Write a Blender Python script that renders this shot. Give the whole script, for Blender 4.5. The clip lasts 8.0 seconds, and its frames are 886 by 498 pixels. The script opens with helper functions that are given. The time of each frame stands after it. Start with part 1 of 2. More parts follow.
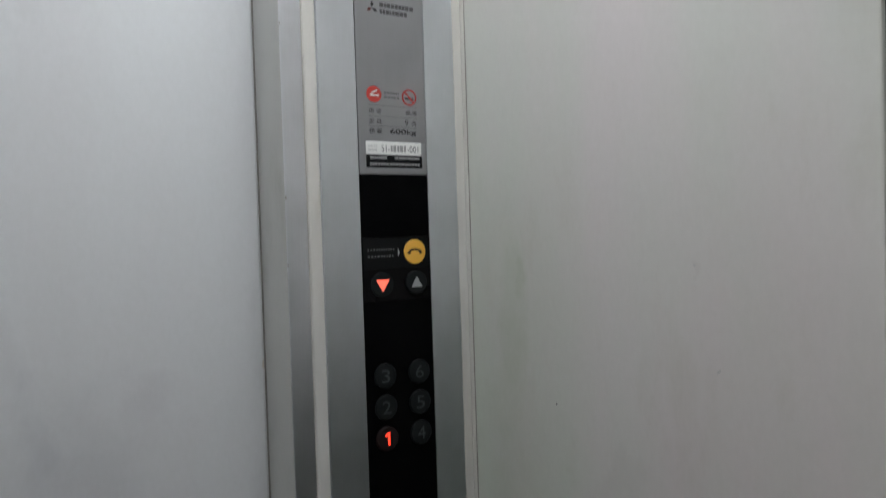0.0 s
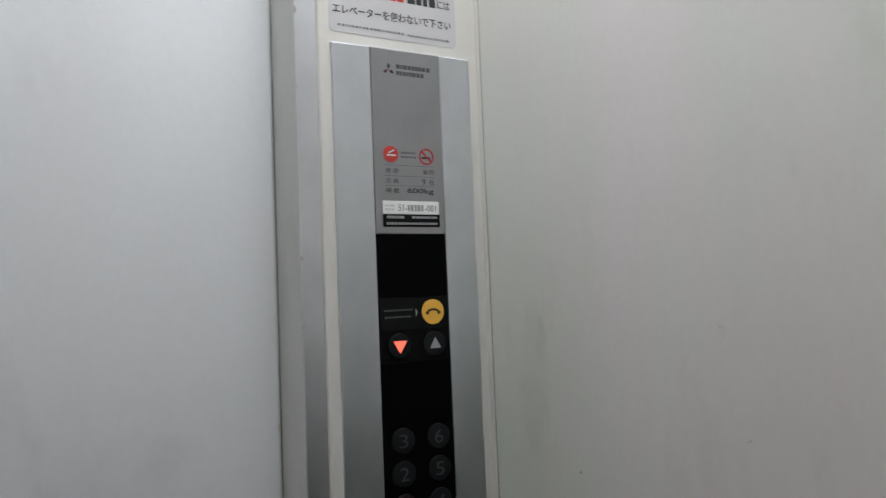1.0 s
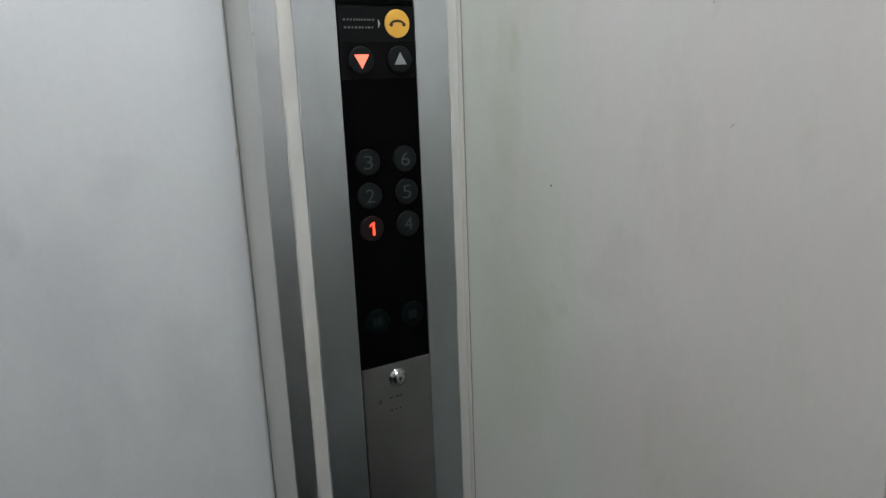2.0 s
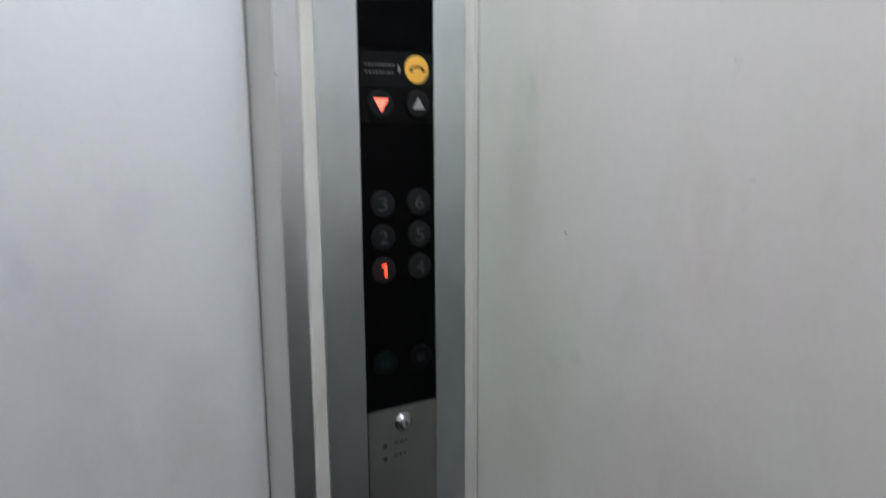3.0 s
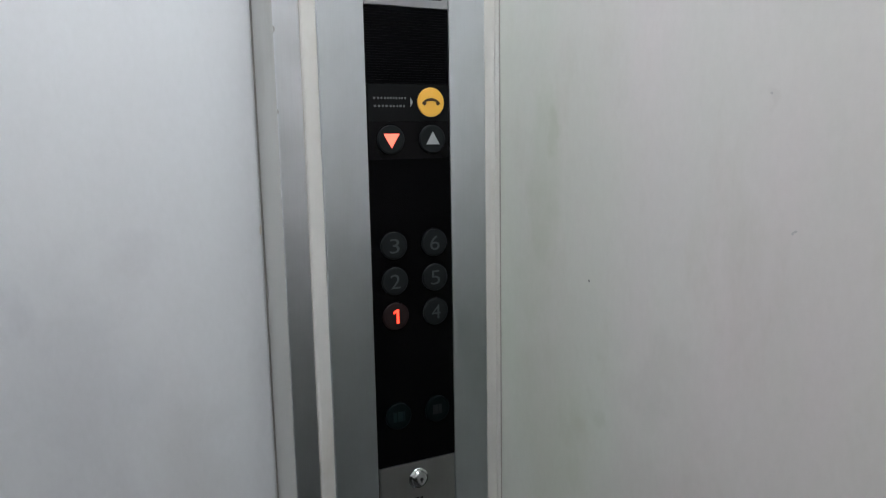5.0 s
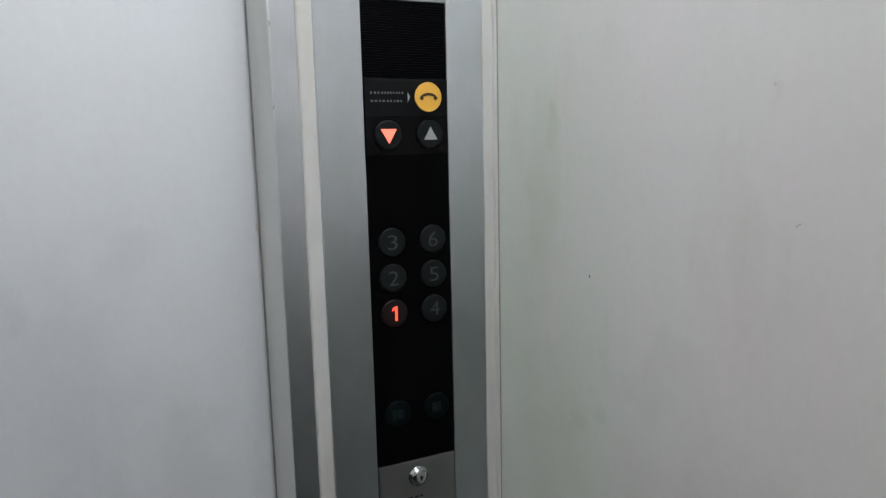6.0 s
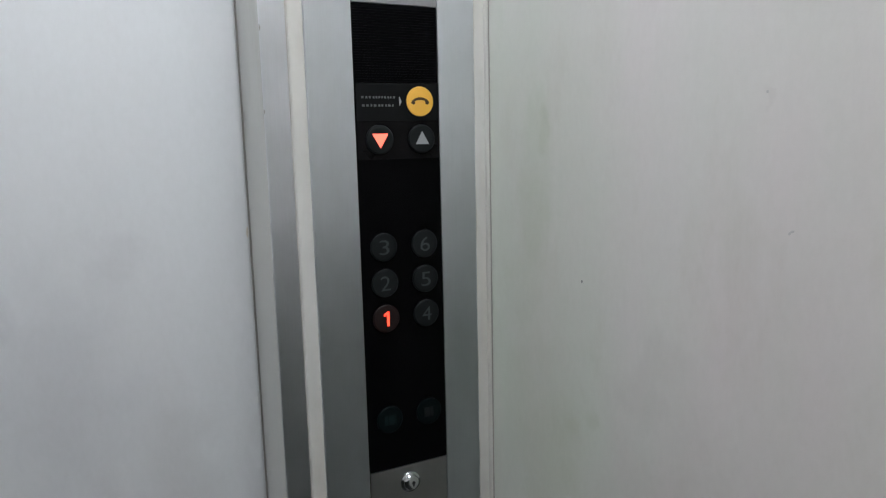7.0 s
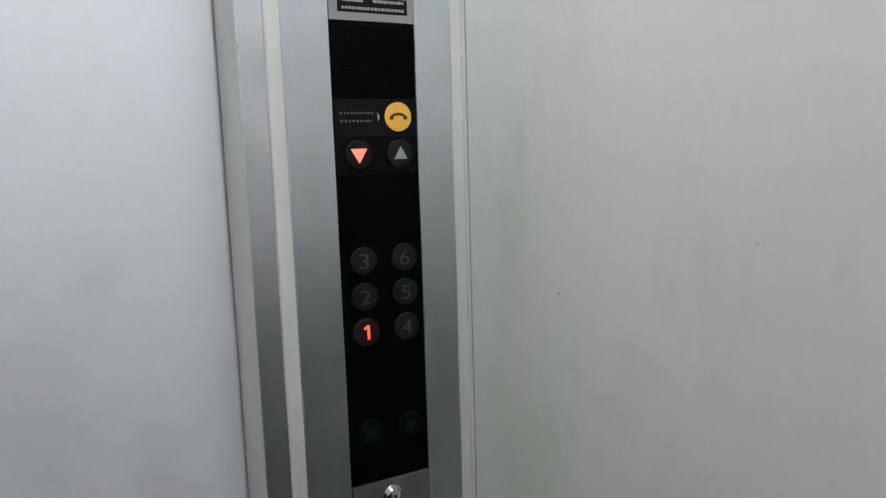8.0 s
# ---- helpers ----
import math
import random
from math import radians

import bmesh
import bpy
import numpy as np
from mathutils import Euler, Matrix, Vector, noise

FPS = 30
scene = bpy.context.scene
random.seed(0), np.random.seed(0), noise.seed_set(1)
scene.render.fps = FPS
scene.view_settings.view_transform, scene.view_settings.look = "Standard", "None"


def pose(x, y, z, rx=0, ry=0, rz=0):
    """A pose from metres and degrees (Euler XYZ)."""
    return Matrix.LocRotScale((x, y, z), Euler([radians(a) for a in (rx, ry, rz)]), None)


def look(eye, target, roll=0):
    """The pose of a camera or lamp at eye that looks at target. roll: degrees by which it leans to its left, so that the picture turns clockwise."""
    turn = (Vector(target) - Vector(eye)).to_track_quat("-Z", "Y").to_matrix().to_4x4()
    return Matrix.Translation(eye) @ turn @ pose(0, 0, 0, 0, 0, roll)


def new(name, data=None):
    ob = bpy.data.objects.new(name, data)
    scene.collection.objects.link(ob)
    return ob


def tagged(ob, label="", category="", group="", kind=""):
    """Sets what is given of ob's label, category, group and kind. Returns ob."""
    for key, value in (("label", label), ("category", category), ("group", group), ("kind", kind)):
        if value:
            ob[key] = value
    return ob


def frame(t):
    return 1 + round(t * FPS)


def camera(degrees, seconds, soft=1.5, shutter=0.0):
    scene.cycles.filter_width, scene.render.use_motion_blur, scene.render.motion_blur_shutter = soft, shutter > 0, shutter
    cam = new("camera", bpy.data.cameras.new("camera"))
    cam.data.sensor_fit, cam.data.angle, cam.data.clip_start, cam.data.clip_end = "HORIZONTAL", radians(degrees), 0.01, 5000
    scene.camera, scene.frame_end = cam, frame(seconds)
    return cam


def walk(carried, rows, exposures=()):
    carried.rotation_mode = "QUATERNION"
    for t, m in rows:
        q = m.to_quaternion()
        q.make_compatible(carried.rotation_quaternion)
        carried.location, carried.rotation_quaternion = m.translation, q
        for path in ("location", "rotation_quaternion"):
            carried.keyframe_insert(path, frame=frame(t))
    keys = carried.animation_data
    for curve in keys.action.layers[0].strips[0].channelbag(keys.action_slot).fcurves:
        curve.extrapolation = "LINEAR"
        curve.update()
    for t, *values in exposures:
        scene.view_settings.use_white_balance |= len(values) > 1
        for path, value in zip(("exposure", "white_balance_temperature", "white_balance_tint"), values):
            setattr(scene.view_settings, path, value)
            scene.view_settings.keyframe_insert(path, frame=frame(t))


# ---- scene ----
cam = camera(65.0, 8.0, soft=1.25, shutter=0.6)
PATH = [
    (0, (-0.436, -0.845, 1.274), (0.595, 0.868, 1.231), -1.8),
    (0.3, (-0.431, -0.847, 1.289), (0.569, 0.885, 1.312), -2.1),
    (0.5, (-0.408, -0.865, 1.284), (0.52, 0.905, 1.361), -2.0),
    (0.8, (-0.414, -0.844, 1.278), (0.559, 0.902, 1.364), -2.5),
    (1, (-0.412, -0.84, 1.283), (0.544, 0.913, 1.394), -2.3),
    (1.2, (-0.385, -0.885, 1.253), (0.469, 0.922, 1.322), -2.2),
    (1.3, (-0.386, -0.897, 1.256), (0.458, 0.913, 1.156), -2.1),
    (1.4, (-0.399, -0.861, 1.25), (0.51, 0.895, 0.947), -0.9),
    (1.5, (-0.413, -0.816, 1.227), (0.568, 0.87, 0.783), -1.3),
    (1.6, (-0.392, -0.811, 1.193), (0.586, 0.868, 0.718), -1.3),
    (1.7, (-0.381, -0.809, 1.182), (0.593, 0.872, 0.708), -2.2),
    (2.8, (-0.409, -0.786, 1.183), (0.607, 0.873, 0.718), -1.0),
    (3, (-0.405, -0.789, 1.184), (0.6, 0.903, 0.83), -0.3),
    (3.2, (-0.385, -0.805, 1.204), (0.533, 0.945, 0.899), 0.6),
    (3.5, (-0.361, -0.782, 1.204), (0.509, 0.993, 0.901), 0.0),
    (4, (-0.337, -0.763, 1.211), (0.537, 1.015, 0.937), -1.7),
    (4.5, (-0.338, -0.755, 1.212), (0.531, 1.02, 0.908), -1.0),
    (4.7, (-0.329, -0.757, 1.206), (0.526, 1.026, 0.906), -0.8),
    (5.8, (-0.317, -0.752, 1.203), (0.538, 1.029, 0.889), -1.3),
    (6, (-0.322, -0.749, 1.202), (0.54, 1.029, 0.891), -1.3),
    (6.5, (-0.323, -0.743, 1.206), (0.567, 1.021, 0.894), -1.3),
    (7, (-0.322, -0.745, 1.207), (0.565, 1.021, 0.896), -1.3),
    (7.5, (-0.311, -0.754, 1.205), (0.577, 1.017, 0.929), -1.9),
    (8, (-0.316, -0.756, 1.21), (0.604, 0.997, 0.931), -1.7),
]
walk(cam, [(t, look(eye, target, roll)) for t, eye, target, roll in PATH],
     exposures=[(0, -0.73, 6360, 7), (1.0, -0.71, 6420, 8), (1.5, -0.68, 6500, 6.5), (1.7, -0.38, 6450, 4.5), (2.8, 0.12, 6170, 7), (3.5, -0.05, 6190, 8.2), (6, -0.05, 6220, 7.2), (8, -0.06, 6230, 7)])

# world: the car is closed; only a faint sky outside it
world = bpy.data.worlds.new("world")
scene.world = world
world.use_nodes = True
world.node_tree.nodes["Background"].inputs[0].default_value = (0.5, 0.55, 0.6, 1)
world.node_tree.nodes["Background"].inputs[1].default_value = 0.05

LAMP = 15.4           # ceiling diffuser
CEIL = 2.30
WX0, WX1 = -1.226, 0.120      # side walls
WY0 = -1.160                  # rear wall
FRONT = 0.006                 # face of the front return panels
JAMB = -0.1515                # edge of the door opening
DOOR = 0.114                  # face of the car door
DARK_TOP = 0.92                   # top of the dark panels added to the unseen rear and west walls
DARK_EAST = 0.49                   # top of the dark panel added beside the controls, below view


# ---- materials ----
def mat(name, base, rough=0.5, metal=0.0, spec=0.5):
    m = bpy.data.materials.new(name)
    m.use_nodes = True
    b = m.node_tree.nodes["Principled BSDF"]
    b.inputs["Base Color"].default_value = (*base, 1)
    b.inputs["Roughness"].default_value = rough
    b.inputs["Metallic"].default_value = metal
    b.inputs["Specular IOR Level"].default_value = spec
    return m, m.node_tree, b


def coords(nt, scale):
    g = nt.nodes.new("ShaderNodeNewGeometry")
    mp = nt.nodes.new("ShaderNodeMapping")
    mp.inputs["Scale"].default_value = scale
    nt.links.new(g.outputs["Position"], mp.inputs["Vector"])
    return mp.outputs[0]


def noise_tex(nt, scale, size=1.0, detail=4.0, rough=0.55):
    n = nt.nodes.new("ShaderNodeTexNoise")
    n.inputs["Scale"].default_value = size
    n.inputs["Detail"].default_value = detail
    n.inputs["Roughness"].default_value = rough
    nt.links.new(coords(nt, scale), n.inputs["Vector"])
    return n.outputs["Fac"]


def ramp(nt, fac, a, b, ca, cb):
    r = nt.nodes.new("ShaderNodeValToRGB")
    r.color_ramp.elements[0].position, r.color_ramp.elements[1].position = a, b
    r.color_ramp.elements[0].color, r.color_ramp.elements[1].color = (*ca, 1), (*cb, 1)
    nt.links.new(fac, r.inputs[0])
    return r.outputs[0]


def mul(nt, a, b, fac=1.0):
    m = nt.nodes.new("ShaderNodeMix")
    m.data_type, m.blend_type = "RGBA", "MULTIPLY"
    m.inputs["Factor"].default_value = fac
    nt.links.new(a, m.inputs["A"])
    nt.links.new(b, m.inputs["B"])
    return m.outputs["Result"]


def bump(nt, bsdf, fac, strength, dist):
    b = nt.nodes.new("ShaderNodeBump")
    b.inputs["Strength"].default_value, b.inputs["Distance"].default_value = strength, dist
    nt.links.new(fac, b.inputs["Height"])
    nt.links.new(b.outputs[0], bsdf.inputs["Normal"])


def blot(nt, colour, centre, radii, tint, core=0.25):
    """A soft ragged patch of tint, of its own shape, laid over a colour."""
    mp = nt.nodes.new("ShaderNodeMapping")
    mp.vector_type = "TEXTURE"
    mp.inputs["Location"].default_value, mp.inputs["Scale"].default_value = centre, radii
    g = nt.nodes.new("ShaderNodeNewGeometry")
    n = nt.nodes.new("ShaderNodeTexNoise")
    n.inputs["Scale"].default_value, n.inputs["Detail"].default_value = 14.0, 4.0
    nt.links.new(g.outputs["Position"], n.inputs["Vector"])
    a = nt.nodes.new("ShaderNodeVectorMath")
    a.operation = "MULTIPLY_ADD"
    a.inputs[1].default_value = (0.10, 0.10, 0.22)
    nt.links.new(n.outputs["Color"], a.inputs[0])
    nt.links.new(g.outputs["Position"], a.inputs[2])
    o = nt.nodes.new("ShaderNodeVectorMath")
    o.operation = "SUBTRACT"
    o.inputs[1].default_value = (0.05, 0.05, 0.11)
    nt.links.new(a.outputs[0], o.inputs[0])
    nt.links.new(o.outputs[0], mp.inputs["Vector"])
    d = nt.nodes.new("ShaderNodeVectorMath")
    d.operation = "LENGTH"
    nt.links.new(mp.outputs[0], d.inputs[0])
    r = nt.nodes.new("ShaderNodeMapRange")
    r.interpolation_type = "SMOOTHSTEP"
    r.inputs["From Min"].default_value, r.inputs["From Max"].default_value = 1.15, core
    nt.links.new(d.outputs["Value"], r.inputs["Value"])
    m = nt.nodes.new("ShaderNodeMix")
    m.data_type, m.blend_type = "RGBA", "MULTIPLY"
    nt.links.new(r.outputs[0], m.inputs["Factor"])
    nt.links.new(colour, m.inputs["A"])
    m.inputs["B"].default_value = (*tint, 1)
    return m.outputs["Result"]


def paint(name, ca, cb, stain, rough=0.5, reach=(0.56, 0.74), spec=0.4, blots=()):
    """Old sprayed paint: two drifting tints, hand smears and fine orange peel."""
    m, nt, b = mat(name, ca, rough, 0, spec)
    wide = ramp(nt, noise_tex(nt, (5.5, 5.5, 1.3), 1.0, 3), 0.38, 0.62, ca, cb)
    smear = ramp(nt, noise_tex(nt, (13, 13, 5), 1.0, 5, 0.6), reach[0], reach[1], (1, 1, 1), stain)
    fine = ramp(nt, noise_tex(nt, (170, 170, 90), 1.0, 3), 0.3, 0.8, (1, 1, 1), (0.965, 0.965, 0.96))
    c = mul(nt, mul(nt, wide, smear), fine)
    for tint_patch in blots:
        c = blot(nt, c, *tint_patch)
    nt.links.new(c, b.inputs["Base Color"])
    r = ramp(nt, noise_tex(nt, (9, 9, 7), 1.0, 4), 0.3, 0.7, (rough - 0.08,) * 3, (rough + 0.1,) * 3)
    nt.links.new(r, b.inputs["Roughness"])
    bump(nt, b, noise_tex(nt, (420, 420, 420), 1.0, 2), 0.12, 0.0006)
    return m


def steel(name, base, rough, streak=0.12, grain=0.6):
    """Hairline steel with upright brushing and greasy patches: a short-tailed metal gloss."""
    m, nt, b = mat(name, base, rough, 1.0)
    nt.nodes.remove(b)
    b = nt.nodes.new("ShaderNodeBsdfAnisotropic")
    b.distribution = "BECKMANN"
    b.inputs["Anisotropy"].default_value = grain
    hairs = nt.nodes.new("ShaderNodeCombineXYZ")
    hairs.inputs["Z"].default_value = 1.0
    nt.links.new(hairs.outputs[0], b.inputs["Tangent"])
    nt.links.new(b.outputs[0], nt.nodes["Material Output"].inputs["Surface"])
    hair = ramp(nt, noise_tex(nt, (900, 900, 14), 1.0, 3), 0.3, 0.7, (1, 1, 1), (1 - streak,) * 3)
    grease = ramp(nt, noise_tex(nt, (16, 16, 11), 1.0, 4), 0.4, 0.7, (1, 1, 1), (0.90, 0.905, 0.895))
    tone = ramp(nt, noise_tex(nt, (2, 2, 2), 1.0, 2), 0.3, 0.7, base, tuple(v * 0.96 for v in base))
    nt.links.new(mul(nt, mul(nt, tone, hair), grease), b.inputs["Color"])
    r = ramp(nt, noise_tex(nt, (22, 22, 12), 1.0, 5), 0.3, 0.75, (rough - 0.03,) * 3, (rough + 0.05,) * 3)
    nt.links.new(r, b.inputs["Roughness"])
    bump(nt, b, noise_tex(nt, (1100, 1100, 10), 1.0, 2), 0.05, 0.0002)
    return m


def gloss(name, base, rough, dust=0.02, spec=0.5):
    """Dark plastic with dust and finger marks."""
    m, nt, b = mat(name, base, rough, 0, spec)
    lift = tuple(v + dust for v in base)
    c = ramp(nt, noise_tex(nt, (60, 60, 40), 1.0, 6, 0.7), 0.45, 0.85, base, lift)
    nt.links.new(c, b.inputs["Base Color"])
    r = ramp(nt, noise_tex(nt, (35, 35, 30), 1.0, 4), 0.35, 0.7, (rough,) * 3, (min(1, rough + 0.15),) * 3)
    nt.links.new(r, b.inputs["Roughness"])
    return m


def lit(name, colour, strength):
    m, nt, b = mat(name, colour, 0.5)
    b.inputs["Emission Color"].default_value = (*colour, 1)
    b.inputs["Emission Strength"].default_value = strength
    return m


def flat(name, base, rough=0.6):
    """Printing ink and paper, slightly uneven."""
    m, nt, b = mat(name, base, rough, 0, 0.3)
    c = ramp(nt, noise_tex(nt, (300, 300, 300), 1.0, 3), 0.3, 0.75, base, tuple(v * 0.96 for v in base))
    nt.links.new(c, b.inputs["Base Color"])
    return m


WALL = paint("wall_paint", (0.705, 0.655, 0.650), (0.662, 0.658, 0.620), (0.93, 0.925, 0.90), blots=(
    # broad green colour shading of the camera, put into the paint by the corner
    ((WX1, -0.080, 1.05), (9, 0.21, 0.60), (0.94, 1.0, 0.94)),
    # stains and smears
    ((WX1, -0.098, 1.175), (9, 0.036, 0.110), (0.95, 0.968, 0.942), 0.55),
    ((WX1, -0.088, 1.075), (9, 0.050, 0.090), (0.95, 0.965, 0.935), 0.5),
    ((WX1, -0.113, 1.209), (9, 0.011, 0.022), (0.94, 0.95, 0.925), 0.3),
    ((WX1, -0.118, 0.86), (9, 0.09, 0.17), (0.945, 0.955, 0.92)),
    ((WX1, -0.195, 0.945), (9, 0.012, 0.030), (0.94, 0.945, 0.925), 0.3),
    ((WX1, -0.165, 0.885), (9, 0.020, 0.050), (0.95, 0.945, 0.92), 0.3),
    ((WX1, -0.285, 0.99), (9, 0.06, 0.05), (0.955, 0.95, 0.95)),
    # wide patch, slightly darker and warmer, low on the panel
    ((WX1, -0.330, 0.80), (9, 0.16, 0.16), (0.94, 0.925, 0.92)),
    ((WX1, -0.385, 1.236), (9, 0.007, 0.008), (0.955, 0.95, 0.95)),
    # pink colour shading of the camera, put into the paint farther out
    ((WX1, -0.47, 0.98), (9, 0.17, 0.50), (0.985, 0.955, 0.965))))
DOORP = paint("door_paint", (0.682, 0.69, 0.705), (0.66, 0.66, 0.675), (0.93, 0.925, 0.93), 0.42, blots=(
    ((-0.385, DOOR, 0.930), (0.11, 9, 0.17), (0.91, 0.91, 0.92)),
    ((-0.430, DOOR, 1.040), (0.028, 9, 0.085), (0.93, 0.93, 0.94)),
    ((-0.300, DOOR, 1.075), (0.045, 9, 0.05), (0.94, 0.935, 0.94)),
    ((-0.250, DOOR, 0.820), (0.06, 9, 0.12), (0.93, 0.925, 0.92))))
CREAM = paint("cream_paint", (0.615, 0.607, 0.585), (0.59, 0.568, 0.525), (0.88, 0.86, 0.81), 0.5)
# for the added panels that darken what the steel reflects
DARKP = paint("dark_reflector_paint", (0.038, 0.042, 0.035), (0.033, 0.036, 0.030), (0.9, 0.9, 0.9), 0.5)
CEILP = paint("ceiling_paint", (0.78, 0.78, 0.77), (0.75, 0.75, 0.74), (0.95, 0.95, 0.95), 0.6)
FLOORM = paint("floor_vinyl", (0.035, 0.034, 0.032), (0.028, 0.028, 0.027), (0.8, 0.8, 0.8), 0.45)
STEEL = steel("hairline_steel", (0.77, 0.81, 0.85), 0.54, 0.035)
PLATE = steel("satin_plate", (0.43, 0.44, 0.46), 0.54, 0.03)
JAMBM = steel("jamb_steel", (0.86, 0.885, 0.93), 0.56, 0.035)
LIDM = steel("worn_lid_steel", (0.56, 0.555, 0.555), 0.54, 0.04)
JAMBP = paint("jamb_grey_paint", (0.66, 0.66, 0.64), (0.62, 0.62, 0.60), (0.9, 0.9, 0.88), 0.5)
CHROME = steel("chrome", (0.52, 0.53, 0.54), 0.16, 0.03, 0.0)
BLACK = gloss("black_plastic", (0.0004, 0.0004, 0.0006), 0.06, 0.0004, 0.07)
GRILLE = gloss("grille_plastic", (0.0010, 0.0010, 0.0016), 0.4, 0.0008, 0.06)
LABELP = gloss("label_plastic", (0.0040, 0.0043, 0.0047), 0.30, 0.0018, 0.14)
ZONE = gloss("strip_plastic", (0.0022, 0.0019, 0.0022), 0.25, 0.0012, 0.12)
BUTTON = gloss("button_plastic", (0.0048, 0.0064, 0.0070), 0.45, 0.004, 0.2)
TEALB = gloss("teal_button_plastic", (0.0015, 0.0040, 0.0044), 0.40, 0.001, 0.06)
TEALI = gloss("teal_icon_plastic", (0.007, 0.015, 0.016), 0.45, 0.003, 0.1)
GREYI = gloss("grey_icon_plastic", (0.012, 0.013, 0.014), 0.45, 0.003, 0.1)
YELLOW = gloss("yellow_plastic", (0.80, 0.43, 0.055), 0.40, 0.03)
DARK = flat("dark_ink", (0.03, 0.03, 0.032))
BROWN = flat("icon_ink", (0.06, 0.035, 0.015))
GREY = flat("grey_ink", (0.17, 0.175, 0.18))
GREYB = flat("pale_grey_ink", (0.30, 0.30, 0.30))
LABELT = flat("label_ink", (0.13, 0.135, 0.135))
NUM = flat("numeral_ink", (0.046, 0.056, 0.057))
ARROW = flat("arrow_ink", (0.30, 0.31, 0.31))
PALE = flat("pale_ink", (0.40, 0.41, 0.40))
INK = flat("faded_ink", (0.085, 0.085, 0.088))
REDD = flat("dull_red_ink", (0.11, 0.03, 0.022))
RED = flat("red_ink", (0.46, 0.045, 0.035))
STAMP = flat("faint_stamp_ink", (0.56, 0.56, 0.55))
PAPER = flat("paper", (0.74, 0.74, 0.72))
NOTICE = flat("notice_film", (0.51, 0.498, 0.503), 0.45)
GAP = flat("gap_rubber", (0.045, 0.043, 0.04), 0.8)
GAPSHADE = flat("gap_shade_grey", (0.30, 0.285, 0.26), 0.8)
SEAM = flat("dark_seam", (0.34, 0.325, 0.295), 0.8)
CHIP = flat("bare_metal", (0.45, 0.43, 0.41), 0.6)
CHIPD = flat("primer", (0.60, 0.55, 0.48), 0.6)
SCUFF = flat("scuff", (0.52, 0.50, 0.495), 0.7)
GLOW = lit("red_numeral", (1.0, 0.045, 0.02), 3.2)
LITB = gloss("lit_button_plastic", (0.010, 0.006, 0.006), 0.42, 0.004, 0.2)
for lit_name, lit_value in (("Emission Color", (1.0, 0.05, 0.02, 1)), ("Emission Strength", 0.0012)):
    LITB.node_tree.nodes["Principled BSDF"].inputs[lit_name].default_value = lit_value
GLOWA = lit("red_arrow", (1.0, 0.16, 0.10), 1.5)
DIFF = lit("diffuser", (0.94, 0.965, 1.0), LAMP)

# ---- mesh helpers ----
HOME = {}


def thing(name, at, label, category, kind="", group=""):
    ob = new(name)
    ob.location = at
    HOME[ob] = Vector(at)
    return tagged(ob, label, category, group, kind)


def mesh_of(bm, name, material, smooth=False):
    bmesh.ops.recalc_face_normals(bm, faces=bm.faces)
    me = bpy.data.meshes.new(name)
    bm.to_mesh(me)
    bm.free()
    me.materials.append(material)
    if smooth:
        for p in me.polygons:
            p.use_smooth = True
    return me


def part(name, bm, material, parent, label="", at=None, smooth=False):
    """One mesh under a thing or a part. The mesh is in world places, or about at."""
    home = Vector(at) if at else HOME[parent]
    me = bm if isinstance(bm, bpy.types.Mesh) else None
    if me is None:
        if not at:
            bmesh.ops.translate(bm, verts=bm.verts, vec=-home)
        me = mesh_of(bm, name, material, smooth)
    ob = new(name, me)
    ob.parent = parent
    ob.location = home - HOME[parent]
    HOME[ob] = home
    return tagged(ob, label)


def setting(name, bm, material, label, category):
    ob = new(name, mesh_of(bm, name, material))
    HOME[ob] = Vector((0, 0, 0))
    return tagged(ob, label, category, "", "structure")


def box(x0, x1, y0, y1, z0, z1, bev=0.0, seg=2, into=None):
    bm = bmesh.new()
    bmesh.ops.create_cube(bm, size=1)
    for v in bm.verts:
        v.co = Vector(((x0 + x1) / 2 + v.co.x * (x1 - x0), (y0 + y1) / 2 + v.co.y * (y1 - y0), (z0 + z1) / 2 + v.co.z * (z1 - z0)))
    if bev:
        bmesh.ops.bevel(bm, geom=list(bm.edges), offset=bev, segments=seg, profile=0.5, affect="EDGES")
    if into is not None:
        me = bpy.data.meshes.new("tmp")
        bm.to_mesh(me)
        bm.free()
        into.from_mesh(me)
        bpy.data.meshes.remove(me)
        return into
    return bm


def lathe(profile, seg=44):
    """A turned form that faces -y: (radius, how far it stands out)."""
    bm = bmesh.new()
    rings = []
    for r, d in profile:
        if r == 0:
            rings.append([bm.verts.new((0, -d, 0))])
        else:
            rings.append([bm.verts.new((r * math.cos(a), -d, r * math.sin(a))) for a in (2 * math.pi * i / seg for i in range(seg))])
    for p, q in zip(rings, rings[1:]):
        for i in range(seg):
            j = (i + 1) % seg
            if len(q) == 1:
                bm.faces.new((p[i], p[j], q[0]))
            else:
                bm.faces.new((p[i], p[j], q[j], q[i]))
    return bm


def prism(points, y0, y1, into=None):
    """A flat outline in x and z, from depth y0 to y1."""
    bm = into if into is not None else bmesh.new()
    a = [bm.verts.new((x, y0, z)) for x, z in points]
    b = [bm.verts.new((x, y1, z)) for x, z in points]
    bm.faces.new(a)
    bm.faces.new(b)
    for i in range(len(a)):
        j = (i + 1) % len(a)
        bm.faces.new((a[i], a[j], b[j], b[i]))
    return bm


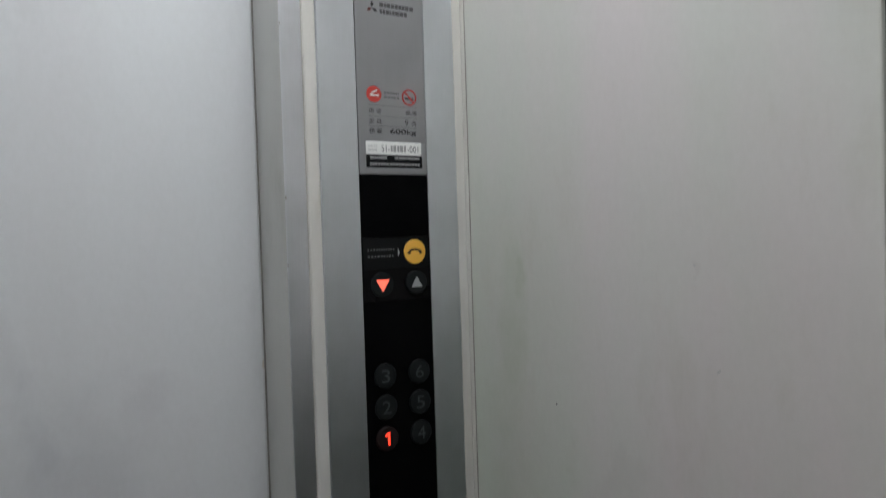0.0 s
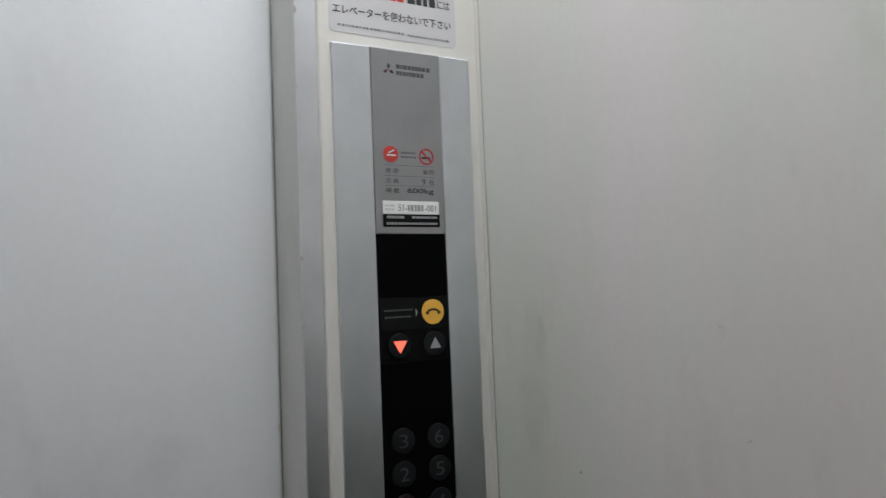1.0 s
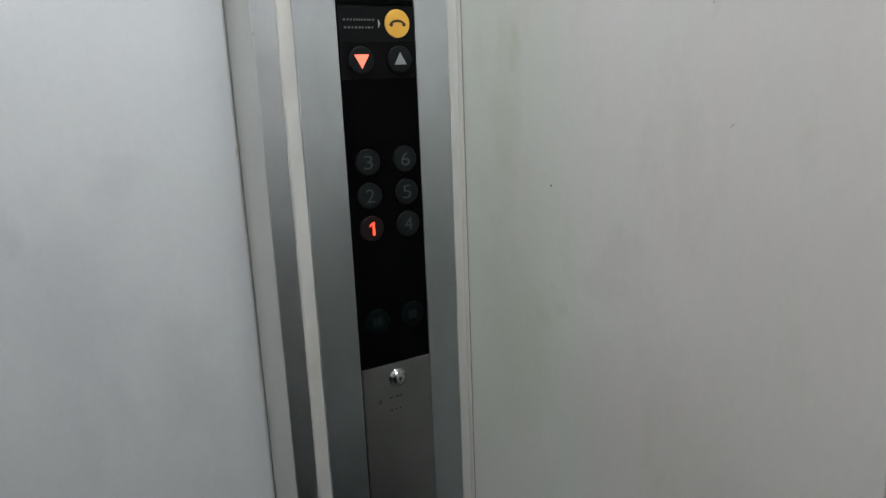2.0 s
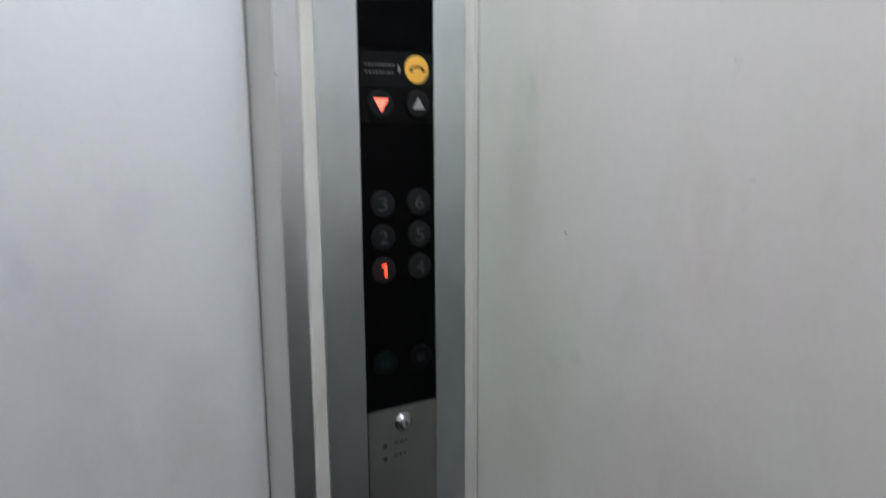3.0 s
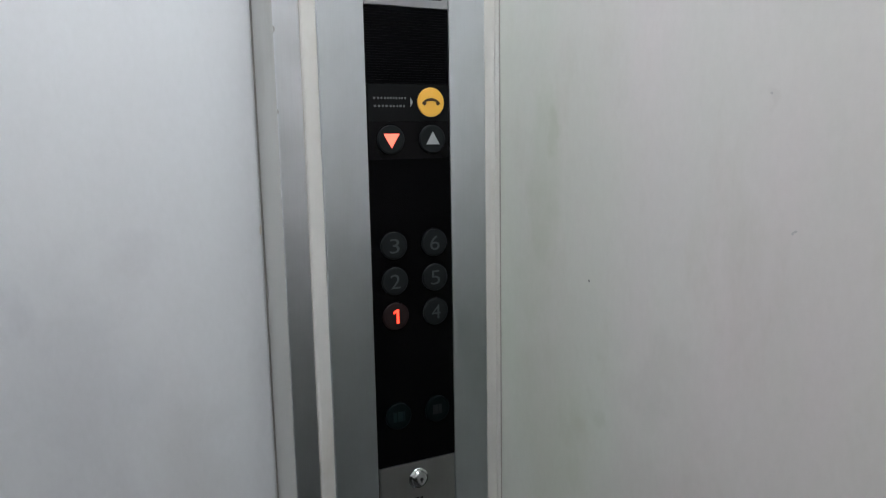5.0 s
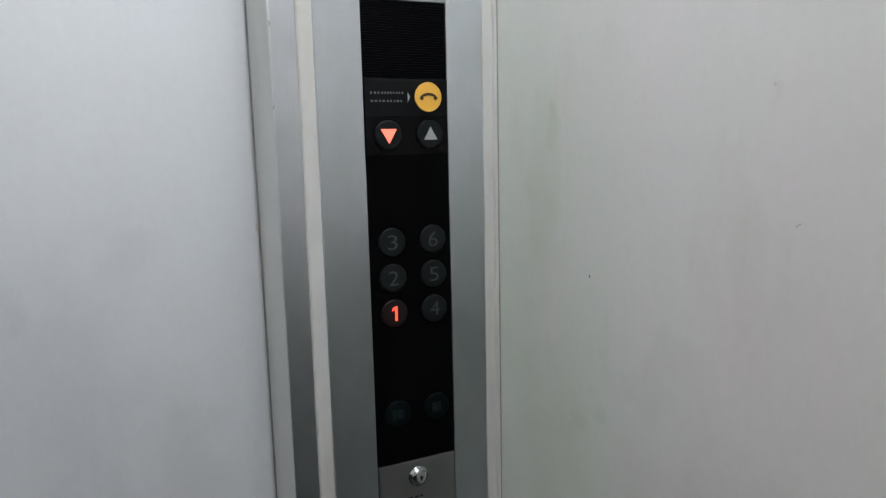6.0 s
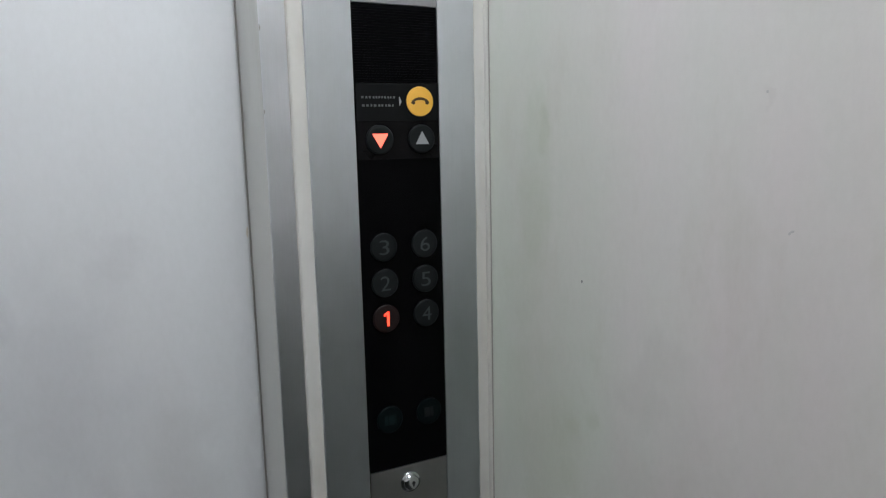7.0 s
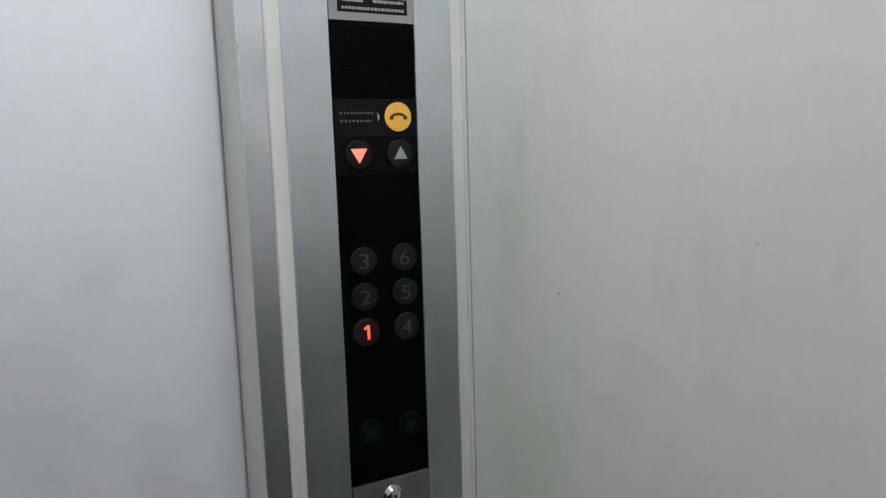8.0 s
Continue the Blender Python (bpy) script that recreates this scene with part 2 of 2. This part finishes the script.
def upright(points, z0, z1):
    """A plan outline in x and y raised from z0 to z1."""
    bm = bmesh.new()
    a = [bm.verts.new((x, y, z0)) for x, y in points]
    b = [bm.verts.new((x, y, z1)) for x, y in points]
    bm.faces.new(a)
    bm.faces.new(b)
    for i in range(len(a)):
        j = (i + 1) % len(a)
        bm.faces.new((a[i], a[j], b[j], b[i]))
    return bm


def rounded(x0, x1, z0, z1, r, n=6):
    pts = []
    for cx, cz, a0 in ((x1 - r, z1 - r, 0), (x0 + r, z1 - r, 90), (x0 + r, z0 + r, 180), (x1 - r, z0 + r, 270)):
        for i in range(n + 1):
            a = radians(a0 + 90 * i / n)
            pts.append((cx + r * math.cos(a), cz + r * math.sin(a)))
    return pts


def lettering(text, x, z, width, height, y, deep=0.0003, bold=0.0):
    """Words in the built-in font, centred on x and z, facing -y."""
    cu = bpy.data.curves.new("words", "FONT")
    cu.body, cu.align_x, cu.align_y = text, "CENTER", "CENTER"
    cu.size, cu.extrude, cu.offset, cu.resolution_u = 1.0, 0.01, bold, 6
    ob = new("words", cu)
    bpy.context.view_layer.update()
    me = bpy.data.meshes.new_from_object(ob.evaluated_get(bpy.context.evaluated_depsgraph_get()))
    bpy.data.objects.remove(ob)
    bm = bmesh.new()
    bm.from_mesh(me)
    bpy.data.meshes.remove(me)
    lo = [min(v.co[i] for v in bm.verts) for i in range(2)]
    hi = [max(v.co[i] for v in bm.verts) for i in range(2)]
    sx = width / (hi[0] - lo[0]) if width else height / (hi[1] - lo[1])
    sz = height / (hi[1] - lo[1])
    for v in bm.verts:
        v.co = Vector((x + (v.co.x - (lo[0] + hi[0]) / 2) * sx, y - (deep if v.co.z > 0 else 0), z + (v.co.y - (lo[1] + hi[1]) / 2) * sz))
    return bm


def bars(x0, x1, z, height, y, word=0.006, gap=0.0012, seed=1, into=None):
    """Unreadable small print: a broken row of plain bars."""
    rnd = random.Random(seed)
    bm = into if into is not None else bmesh.new()
    x = x0
    while x < x1 - 0.0008:
        w = min(word * rnd.uniform(0.6, 1.3), x1 - x)
        prism([(x, z - height / 2), (x + w, z - height / 2), (x + w, z + height / 2), (x, z + height / 2)], y, y - 0.0003, bm)
        x += w + gap * rnd.uniform(0.7, 1.4)
    return bm


# ---- the car: floor, walls, ceiling ----
setting("floor", box(WX0 - 0.05, WX1 + 0.05, WY0 - 0.05, 0.40, -0.05, 0.0), FLOORM, "dark grey vinyl floor of the lift car", "floor")
setting("ceiling", box(WX0 - 0.05, WX1 + 0.05, WY0 - 0.05, 0.40, CEIL, CEIL + 0.05), CEILP, "white painted ceiling of the lift car", "ceiling")
# dark lower panels are added, so the steel mirrors less light low down
south = setting("wall_south", box(WX0 - 0.03, WX1 + 0.03, WY0 - 0.03, WY0, DARK_TOP, CEIL), WALL, "off-white painted rear wall over an added dark panel", "wall")
part("dark_reflector", box(WX0 - 0.03, WX1 + 0.03, WY0 - 0.03, WY0 + 0.002, 0, DARK_TOP - 0.0005), DARKP, south, "unseen dark panel added to darken reflections in the steel")
west = setting("wall_west", box(WX0 - 0.03, WX0, WY0, 0.03, DARK_TOP, CEIL), WALL, "off-white painted side wall over an added dark panel", "wall")
part("dark_reflector", box(WX0 - 0.03, WX0 + 0.002, WY0 + 0.003, 0.03, 0, DARK_TOP - 0.0005), DARKP, west, "unseen dark panel added to darken reflections in the steel")

east = setting("wall_east", box(WX1 + 0.018, WX1 + 0.03, WY0, 0.03, 0, CEIL), GAP, "off-white painted steel side wall with stains and scuffs", "wall")
for y0, y1 in ((-0.5680, 0.020), (WY0, -0.5760)):
    part("panel", box(WX1, WX1 + 0.02, y0, y1, DARK_EAST, CEIL - 0.001, 0.002), WALL, east, "off-white painted steel wall panel")
    # added out of view to darken the foot of the steel strips
    part("dark_reflector", box(WX1 - 0.002, WX1 + 0.02, y0, min(y1, FRONT - 0.008), 0.001, DARK_EAST - 0.0005), DARKP, east, "unseen dark panel added to darken reflections in the steel")
part("joint", box(WX1 + 0.006, WX1 + 0.02, -0.5760, -0.5680, 0.001, CEIL - 0.001), GAP, east, "dark recessed joint between panels")

# front of the car: return panels beside the opening, and the head over it
north = setting("wall_north", upright([(-0.1235, FRONT + 0.0042), (-0.1230, FRONT + 0.0022), (-0.1216, FRONT + 0.0006), (-0.1196, FRONT), (WX1 - 0.0015, FRONT), (WX1 - 0.0015, 0.030), (-0.1235, 0.030)], 0, CEIL), CREAM,
                "cream painted front return panel, grimy along its edges", "wall")
part("side_panel", box(WX0 + 0.001, -0.953, FRONT, 0.030, 0, CEIL), CREAM, north)
part("head_panel", box(-0.953, -0.157, FRONT, 0.030, 2.00, CEIL), CREAM, north)
part("corner_bead", upright([(WX1 - 0.0005, FRONT - 0.0002), (WX1 - 0.0005, FRONT - 0.0062), (WX1 - 0.0022, FRONT - 0.0058), (WX1 - 0.0036, FRONT - 0.0042), (WX1 - 0.0040, FRONT - 0.0002)], 0.001, CEIL - 0.001), CREAM, north)

# thin darker line between the bead and the side wall
part("seam", box(WX1 - 0.0012, WX1 - 0.0001, FRONT - 0.0078, FRONT - 0.0063, 0.001, CEIL - 0.001), SEAM, north, "thin dark seam in the corner")

# steel door post: slanted nosing, then the deep jamb that faces the opening
post = setting("door_post", upright([(-0.1237, 0.0094), (-0.1370, 0.0095), (-0.1502, 0.0099), (-0.1511, 0.0103), (JAMB, 0.0112), (JAMB, 0.210), (-0.1237, 0.210)], 0, CEIL - 0.001), JAMBM,
               "brushed steel post beside the lift door", "door post")
part("jamb_face", box(JAMB - 0.0004, JAMB + 0.0002, 0.0115, 0.205, 0.001, CEIL - 0.002), JAMBP, post, "grey painted inner face of the jamb")
for z, s in ((1.326, 0.55), (1.545, 0.4), (1.645, 0.9), (1.24, 0.4)):
    part("chip", prism([(-0.1513 + s * dx, z + s * dz) for dx, dz in ((0, -0.006), (0.0016, -0.003), (0.0026, 0.001), (0.0010, 0.006), (0, 0.007))], 0.0106, 0.0096), CHIP, post, "worn bare chip on the edge")
copy_post = new("door_post", post.data.copy())
for v in copy_post.data.vertices:
    v.co.x = -1.106 - v.co.x
copy_post.data.flip_normals()
tagged(copy_post, "brushed steel post beside the lift door", "door post", "", "structure")

# the closed car door
door = setting("door_1", box(-0.560, -0.1540, DOOR, DOOR + 0.035, 0.004, 2.05, 0.0055, 5), DOORP, "closed white painted lift door with faint smudges", "door")
part("leaf", box(-1.02, -0.5630, DOOR, DOOR + 0.035, 0.004, 2.05, 0.0055, 4), DOORP, door, "second white door leaf")
part("edge_chip", prism([(-0.1582, 1.097), (-0.1570, 1.094), (-0.1558, 1.097), (-0.1556, 1.104), (-0.1566, 1.108), (-0.1580, 1.104)], DOOR + 0.0012, DOOR - 0.0004), CHIPD, door, "chipped paint on the edge")
# strip added in the door gap, its grey standing for the soft shade there
part("gap_shade", box(-0.1539, JAMB - 0.0006, DOOR + 0.003, DOOR + 0.030, 0.004, 2.05), GAPSHADE, door, "grey strip in place of the soft shade in the door gap")
setting("hoistway_wall", box(-1.15, -0.10, 0.212, 0.24, 0, CEIL), GAP, "dark wall behind the lift door", "wall")

# scuffs on the side wall
for y, z, w, h, tilt, ink in ((-0.182, 1.0595, 0.0024, 0.0034, 0, GREY), (-0.419, 1.1365, 0.0038, 0.0018, -25, SCUFF), (-0.417, 1.1350, 0.0018, 0.0026, 30, SCUFF), (-0.393, 1.236, 0.0025, 0.0020, 35, SCUFF)):
    bm = lathe([(1.0, 0.0), (0.8, 0.00012), (0, 0.00014)], 14)
    bmesh.ops.transform(bm, verts=bm.verts, matrix=Matrix.Translation((WX1 - 0.0001, y, z)) @ Matrix.Rotation(radians(-90), 4, "Z") @ Matrix.Rotation(radians(tilt), 4, "Y") @ Matrix.Diagonal((w / 2, 1, h / 2, 1)))
    part("scuff_mark", bm, ink, east, "small grey scuff")

# ---- ceiling light ----
lamp = thing("ceiling_light", (-0.21, -0.51, CEIL - 0.03), "flush white ceiling light with a glowing diffuser", "ceiling light")
LX0, LX1, LY0, LY1 = -0.46, 0.04, -0.84, -0.18
bm = bmesh.new()
for a in ((LX0 - 0.03, LX1 + 0.03, LY0 - 0.03, LY0), (LX0 - 0.03, LX1 + 0.03, LY1, LY1 + 0.03), (LX0 - 0.03, LX0, LY0, LY1), (LX1, LX1 + 0.03, LY0, LY1)):
    box(*a, CEIL - 0.03, CEIL - 0.0005, into=bm)
part("frame", bm, CEILP, lamp, "white metal frame")
part("diffuser", box(LX0 + 0.001, LX1 - 0.001, LY0 + 0.001, LY1 - 0.001, CEIL - 0.022, CEIL - 0.004, 0.003), DIFF, lamp, "glowing opal diffuser")

# ---- the car operating panel ----
PX0, PX1 = -0.0525, 0.0505
HX0, HX1, HZ0, HZ1 = -0.1060, 0.0992, 0.46, 1.6075
cop = thing("control_panel", (0, FRONT, HZ0), "tall brushed steel lift control panel with a black button field", "control panel")
for x0, x1 in ((HX0, PX0 - 0.0008), (PX1 + 0.0008, HX1)):
    part("side_strip", box(x0, x1, 0.0, FRONT, HZ0, HZ1, 0.0007), STEEL, cop, "hairline steel strip with a cool sheen")
part("backing", box(PX0 - 0.0008, PX1 + 0.0008, 0.0035, FRONT, HZ0 + 0.001, HZ1 - 0.001), GAP, cop)

# upper plate with printed signs
plate = part("name_plate", box(PX0, PX1, -0.0006, 0.0034, 1.3570, HZ1, 0.0005), PLATE, cop, "grey satin metal plate with printed signs")
Y = -0.0007
emblem = part("emblem", prism([(-0.0268, 1.5795), (-0.0244, 1.5838), (-0.0268, 1.5882), (-0.0292, 1.5838)], Y, Y - 0.0003), DARK, plate, "dark emblem of three small shapes")
for side in (-1, 1):
    part("emblem_shape", prism([(-0.0268 + side * dx, 1.5786 + dz) for dx, dz in ((0.0004, 0), (0.0030, -0.0042), (0.0080, -0.0042), (0.0054, 0))], Y, Y - 0.0003), REDD if side < 0 else DARK, emblem)
part("name_bars", bars(-0.0155, 0.0360, 1.5845, 0.0058, Y, 0.0046, 0.0009, 2, bars(-0.0155, 0.0265, 1.5755, 0.0058, Y, 0.0046, 0.0009, 3)), INK, plate, "dark printed name")
sign = part("warning_sign", lathe([(0.0112, 0), (0.0110, 0.0003), (0, 0.0003)]), RED, plate, "round red warning sign", (-0.0280, Y, 1.4640))
part("sign_figure", bars(-0.034, -0.021, 1.4625, 0.0022, Y - 0.0004, 0.02, 0.001, 4, prism([(-0.0335, 1.4640), (-0.0315, 1.4665), (-0.0235, 1.4705), (-0.0225, 1.4690), (-0.0300, 1.4650)], Y - 0.0004, Y - 0.0007)), PAPER, sign, "white figure on the sign")
ring = part("no_smoking_sign", lathe([(0.0112, 0), (0.0112, 0.0004), (0.0092, 0.0004), (0.0092, 0)]), RED, plate, "red ring with a slash", (0.0252, Y, 1.4630))
bm = prism([(-0.0078, 0.0062), (-0.0062, 0.0078), (0.0078, -0.0062), (0.0062, -0.0078)], -0.0002, -0.0005)
bmesh.ops.translate(bm, verts=bm.verts, vec=(0.0252, Y, 1.4630))
part("slash", bm, RED, ring)
part("cigarette", bars(0.0185, 0.0315, 1.4612, 0.0026, Y + 0.0001, 0.02, 0.001, 5), DARK, ring)
part("caption", bars(-0.0130, 0.0095, 1.4610, 0.0026, Y, 0.004, 0.001, 6, bars(-0.0130, 0.0095, 1.4668, 0.0026, Y, 0.004, 0.001, 7)), GREY, plate, "small grey print")
for z in (1.4490, 1.4345, 1.4215):
    part("rule", prism([(-0.0370, z), (0.0360, z), (0.0360, z + 0.0005), (-0.0370, z + 0.0005)], Y, Y - 0.0002), GREY, plate)
for z, words in ((1.4418, "用 途"), (1.4280, "定 員"), (1.4150, "積 載")):
    part("row_title", lettering(words, -0.0272, z, 0.0190, 0.0068, Y), INK, plate, "small grey print")
part("row_value", lettering("乗用", 0.0272, 1.4418, 0.0175, 0.0068, Y), INK, plate)
part("person_count", lettering("9", 0.0200, 1.4280, 0, 0.0078, Y), DARK, plate)
part("row_value", lettering("名", 0.0310, 1.4278, 0.0078, 0.0068, Y), INK, plate)
part("load_limit", lettering("600kg", 0.0145, 1.4145, 0.0400, 0.0090, Y, bold=0.012), DARK, plate, "printed load limit")
label = part("serial_sticker", prism(rounded(-0.0425, 0.0415, 1.3838, 1.4012, 0.001), Y, Y - 0.0004), PAPER, plate, "white paper sticker with a number")
part("number", lettering("51-", -0.0135, 1.3918, 0.0125, 0.0090, Y - 0.0005), GREY, label)
part("number_bars", bars(-0.0058, 0.0182, 1.3918, 0.0086, Y - 0.0005, 0.0040, 0.0012, 14), GREYB, label)
part("number", lettering("-001", 0.0283, 1.3918, 0.0170, 0.0090, Y - 0.0005), GREY, label)
part("stamp", bars(-0.0390, -0.0260, 1.3945, 0.0030, Y - 0.0005, 0.003, 0.001, 14, bars(-0.0390, -0.0260, 1.3895, 0.0030, Y - 0.0005, 0.003, 0.001, 15)), STAMP, label)
label = part("maker_sticker", prism(rounded(-0.0425, 0.0425, 1.3660, 1.3830, 0.0012), Y, Y - 0.0004), LABELP, plate, "black sticker with small white print")
part("print", bars(-0.0370, -0.0120, 1.3792, 0.0036, Y - 0.0005, 0.0030, 0.0006, 16, bars(0.0000, 0.0380, 1.3792, 0.0030, Y - 0.0005, 0.005, 0.0008, 17, bars(-0.0375, 0.0380, 1.3707, 0.0030, Y - 0.0005, 0.0036, 0.0009, 18))), GREYB, label)

# loudspeaker grille
bm = box(PX0, PX1, 0.0012, 0.0034, 1.2722, 1.3568)
z = 1.2730
while z < 1.3555:
    box(PX0 + 0.0004, PX1 - 0.0004, -0.0001, 0.0013, z, z + 0.0017, into=bm)
    z += 0.00285
part("speaker_grille", bm, GRILLE, cop, "black ribbed loudspeaker grille")

# black button field
field = part("button_field", box(PX0, PX1, -0.0003, 0.0034, 0.8110, 1.2716, 0.0004), BLACK, cop, "glossy black button field")
strip = part("call_label", box(PX0 + 0.0006, PX1 - 0.0006, -0.0007, -0.0002, 1.2290, 1.2712, 0.0002, 1), LABELP, field, "dark grey label beside the call button")
F = -0.0004
part("arrow_strip", box(PX0 + 0.0006, PX1 - 0.0006, -0.00045, -0.0002, 1.1860, 1.2286, 0.0001, 1), ZONE, field, "charcoal strip behind the arrow buttons")
part("print", bars(-0.0455, -0.0030, 1.2555, 0.0024, -0.0008, 0.0024, 0.0018, 19, bars(-0.0450, -0.0050, 1.2465, 0.0024, -0.0008, 0.0024, 0.0018, 20)), LABELT, strip, "tiny pale print")
part("pointer", prism([(0.0002, 1.2455), (0.0030, 1.2510), (0.0002, 1.2565)], -0.0008, -0.0011), PALE, strip)

ROUND = [(0.0165, 0), (0.0165, 0.0022), (0.0158, 0.0030), (0.0145, 0.0033), (0, 0.0035)]
call = part("call_button", lathe([(0.0169, 0), (0.0169, 0.0012), (0.0164, 0.0017), (0, 0.0019)]), YELLOW, cop, "round yellow emergency call button", (0.0258, -0.0006, 1.2510))
bm = bmesh.new()
pts = []
for i in range(13):
    a = radians(160 - 140 * i / 12)
    pts.append((0.0258 + 0.0125 * math.cos(a), 1.2462 + 0.0096 * math.sin(a)))
for i in range(13):
    a = radians(20 + 140 * i / 12)
    thick = 0.0031 if 2 < i < 10 else 0.0066
    pts.append((0.0258 + (0.0125 - thick * 0.5) * math.cos(a), 1.2462 + (0.0096 - thick) * math.sin(a)))
part("handset_icon", prism(pts, -0.0024, -0.0028), BROWN, call, "dark telephone handset symbol")

button_mesh = mesh_of(lathe(ROUND), "button", BUTTON)
ring_mesh = mesh_of(lathe([(0.0180, 0), (0.0180, 0.0004), (0.0166, 0.0004), (0.0166, 0)]), "bezel", GRILLE)
lit_mesh = mesh_of(lathe(ROUND), "button", LITB)
TOP = F - 0.0036


def push_button(name, x, z, label, mesh=None):
    b = part(name, mesh or button_mesh, None, cop, label, (x, F, z))
    part("bezel", ring_mesh, None, b, "", (x, F, z))
    return b


def arrow(x, z, w, h, up):
    s = 1 if up else -1
    return prism([(x - w / 2, z - s * h / 2), (x + w / 2, z - s * h / 2), (x, z + s * h / 2)], TOP, TOP - 0.0003)


def one(x, z):
    """The numeral 1: a stem with a slanting flag."""
    return prism([(x + 0.0002, z - 0.0086), (x + 0.0032, z - 0.0086), (x + 0.0032, z + 0.0086), (x + 0.0006, z + 0.0086), (x - 0.0036, z + 0.0058), (x - 0.0036, z + 0.0032), (x + 0.0002, z + 0.0052)], TOP, TOP - 0.0003)


LXB, RXB = -0.0256, 0.0265
b = push_button("down_button", LXB, 1.2085, "round dark button with a lit red arrow")
part("arrow", arrow(LXB, 1.2068, 0.0195, 0.0165, False), GLOWA, b, "glowing red arrow pointing down")
b = push_button("up_button", RXB, 1.2085, "round dark button with an unlit grey arrow")
part("arrow", arrow(RXB, 1.2098, 0.0170, 0.0150, True), ARROW, b, "pale grey arrow pointing up")
for i, word in enumerate("123456"):
    x = LXB if i < 3 else RXB
    z = 1.0000 + 0.0425 * (i % 3)
    b = push_button("floor_button", x, z, "round dark floor button, lit" if word == "1" else "round dark floor button, unlit", lit_mesh if word == "1" else None)
    part("numeral", one(x, z) if word == "1" else lettering(word, x, z, 0.0122, 0.0172, TOP, bold=-0.006), GLOW if word == "1" else NUM, b, "glowing red numeral" if word == "1" else "grey numeral")
teal_mesh = mesh_of(lathe(ROUND), "button", TEALB)
b = push_button("door_button", LXB, 0.8745, "round dark teal door button", teal_mesh)
part("icon", bars(LXB - 0.0075, LXB + 0.0075, 0.8745, 0.0120, TOP, 0.0065, 0.0012, 21), TEALI, b, "faint teal symbol")
b = push_button("door_button", RXB, 0.8750, "round dark grey door button", teal_mesh)
part("icon", bars(RXB - 0.0070, RXB + 0.0070, 0.8750, 0.0120, TOP, 0.0060, 0.0012, 22), GREYI, b, "faint grey symbol")

# lower service lid with its lock
lid = part("service_lid", box(PX0 + 0.0010, PX1 - 0.0001, -0.0004, 0.0034, HZ0 + 0.004, 0.8096, 0.0006), LIDM, cop, "brushed steel service lid")
lock = part("key_switch", lathe([(0.0132, 0), (0.0132, 0.0008), (0.0126, 0.0018), (0.0104, 0.0024), (0.0098, 0.0038), (0.0086, 0.0056), (0.0064, 0.0063), (0.0035, 0.0066), (0, 0.0067)]), CHROME, lid, "round chrome key switch", (-0.0006, -0.0004, 0.7880), True)
bm = lathe([(0.0022, 0), (0.0022, 0.0004), (0, 0.0004)], 18)
bmesh.ops.translate(bm, verts=bm.verts, vec=(0.0010, -0.0069, 0.7884))
prism([(0.0002, 0.7841), (0.0020, 0.7838), (0.0018, 0.7886), (0.0002, 0.7886)], -0.0068, -0.0073, bm)
part("keyhole", bm, DARK, lock, "dark keyhole")
for z, s in ((0.7590, 23), (0.7405, 24)):
    bm = lathe([(0.0036, 0), (0.0036, 0.0003), (0, 0.0003)], 20)
    bmesh.ops.translate(bm, verts=bm.verts, vec=(-0.0285, -0.0005, z))
    part("printed_dot", bm, INK, lid, "small dark printed symbol")
    part("print", bars(-0.0150, 0.0050, z + 0.002, 0.0030, -0.0005, 0.0050, 0.0018, s), INK, lid, "small faint print")

# ---- notice above the panel ----
notice = thing("notice_sticker", (-0.012, FRONT, 1.6235), "white notice sticker with black and red print", "sticker")
N = FRONT - 0.0006
part("film", prism(rounded(-0.1065, 0.0835, 1.6235, 1.7080, 0.007), FRONT - 0.0001, N), NOTICE, notice, "glossy white film with rounded corners")
part("line", lettering("エレベーターを使わないで下さい", -0.0128, 1.6552, 0.1770, 0.0130, N - 0.0001, bold=0.012), DARK, notice, "black printed words")
part("line", lettering("には", 0.0650, 1.6840, 0.0200, 0.0125, N - 0.0001, bold=0.012), DARK, notice, "black printed words")
part("red_print", bars(-0.0700, 0.0040, 1.6840, 0.0120, N - 0.0001, 0.0110, 0.0020, 25), RED, notice, "red printed words")
part("black_print", bars(0.0080, 0.0520, 1.6840, 0.0120, N - 0.0001, 0.0110, 0.0020, 26), DARK, notice)
part("small_print", bars(-0.0950, 0.0010, 1.6335, 0.0030, N - 0.0001, 0.0034, 0.0016, 27, bars(0.0070, 0.0720, 1.6325, 0.0030, N - 0.0001, 0.0034, 0.0016, 28)), GREY, notice, "tiny grey print")
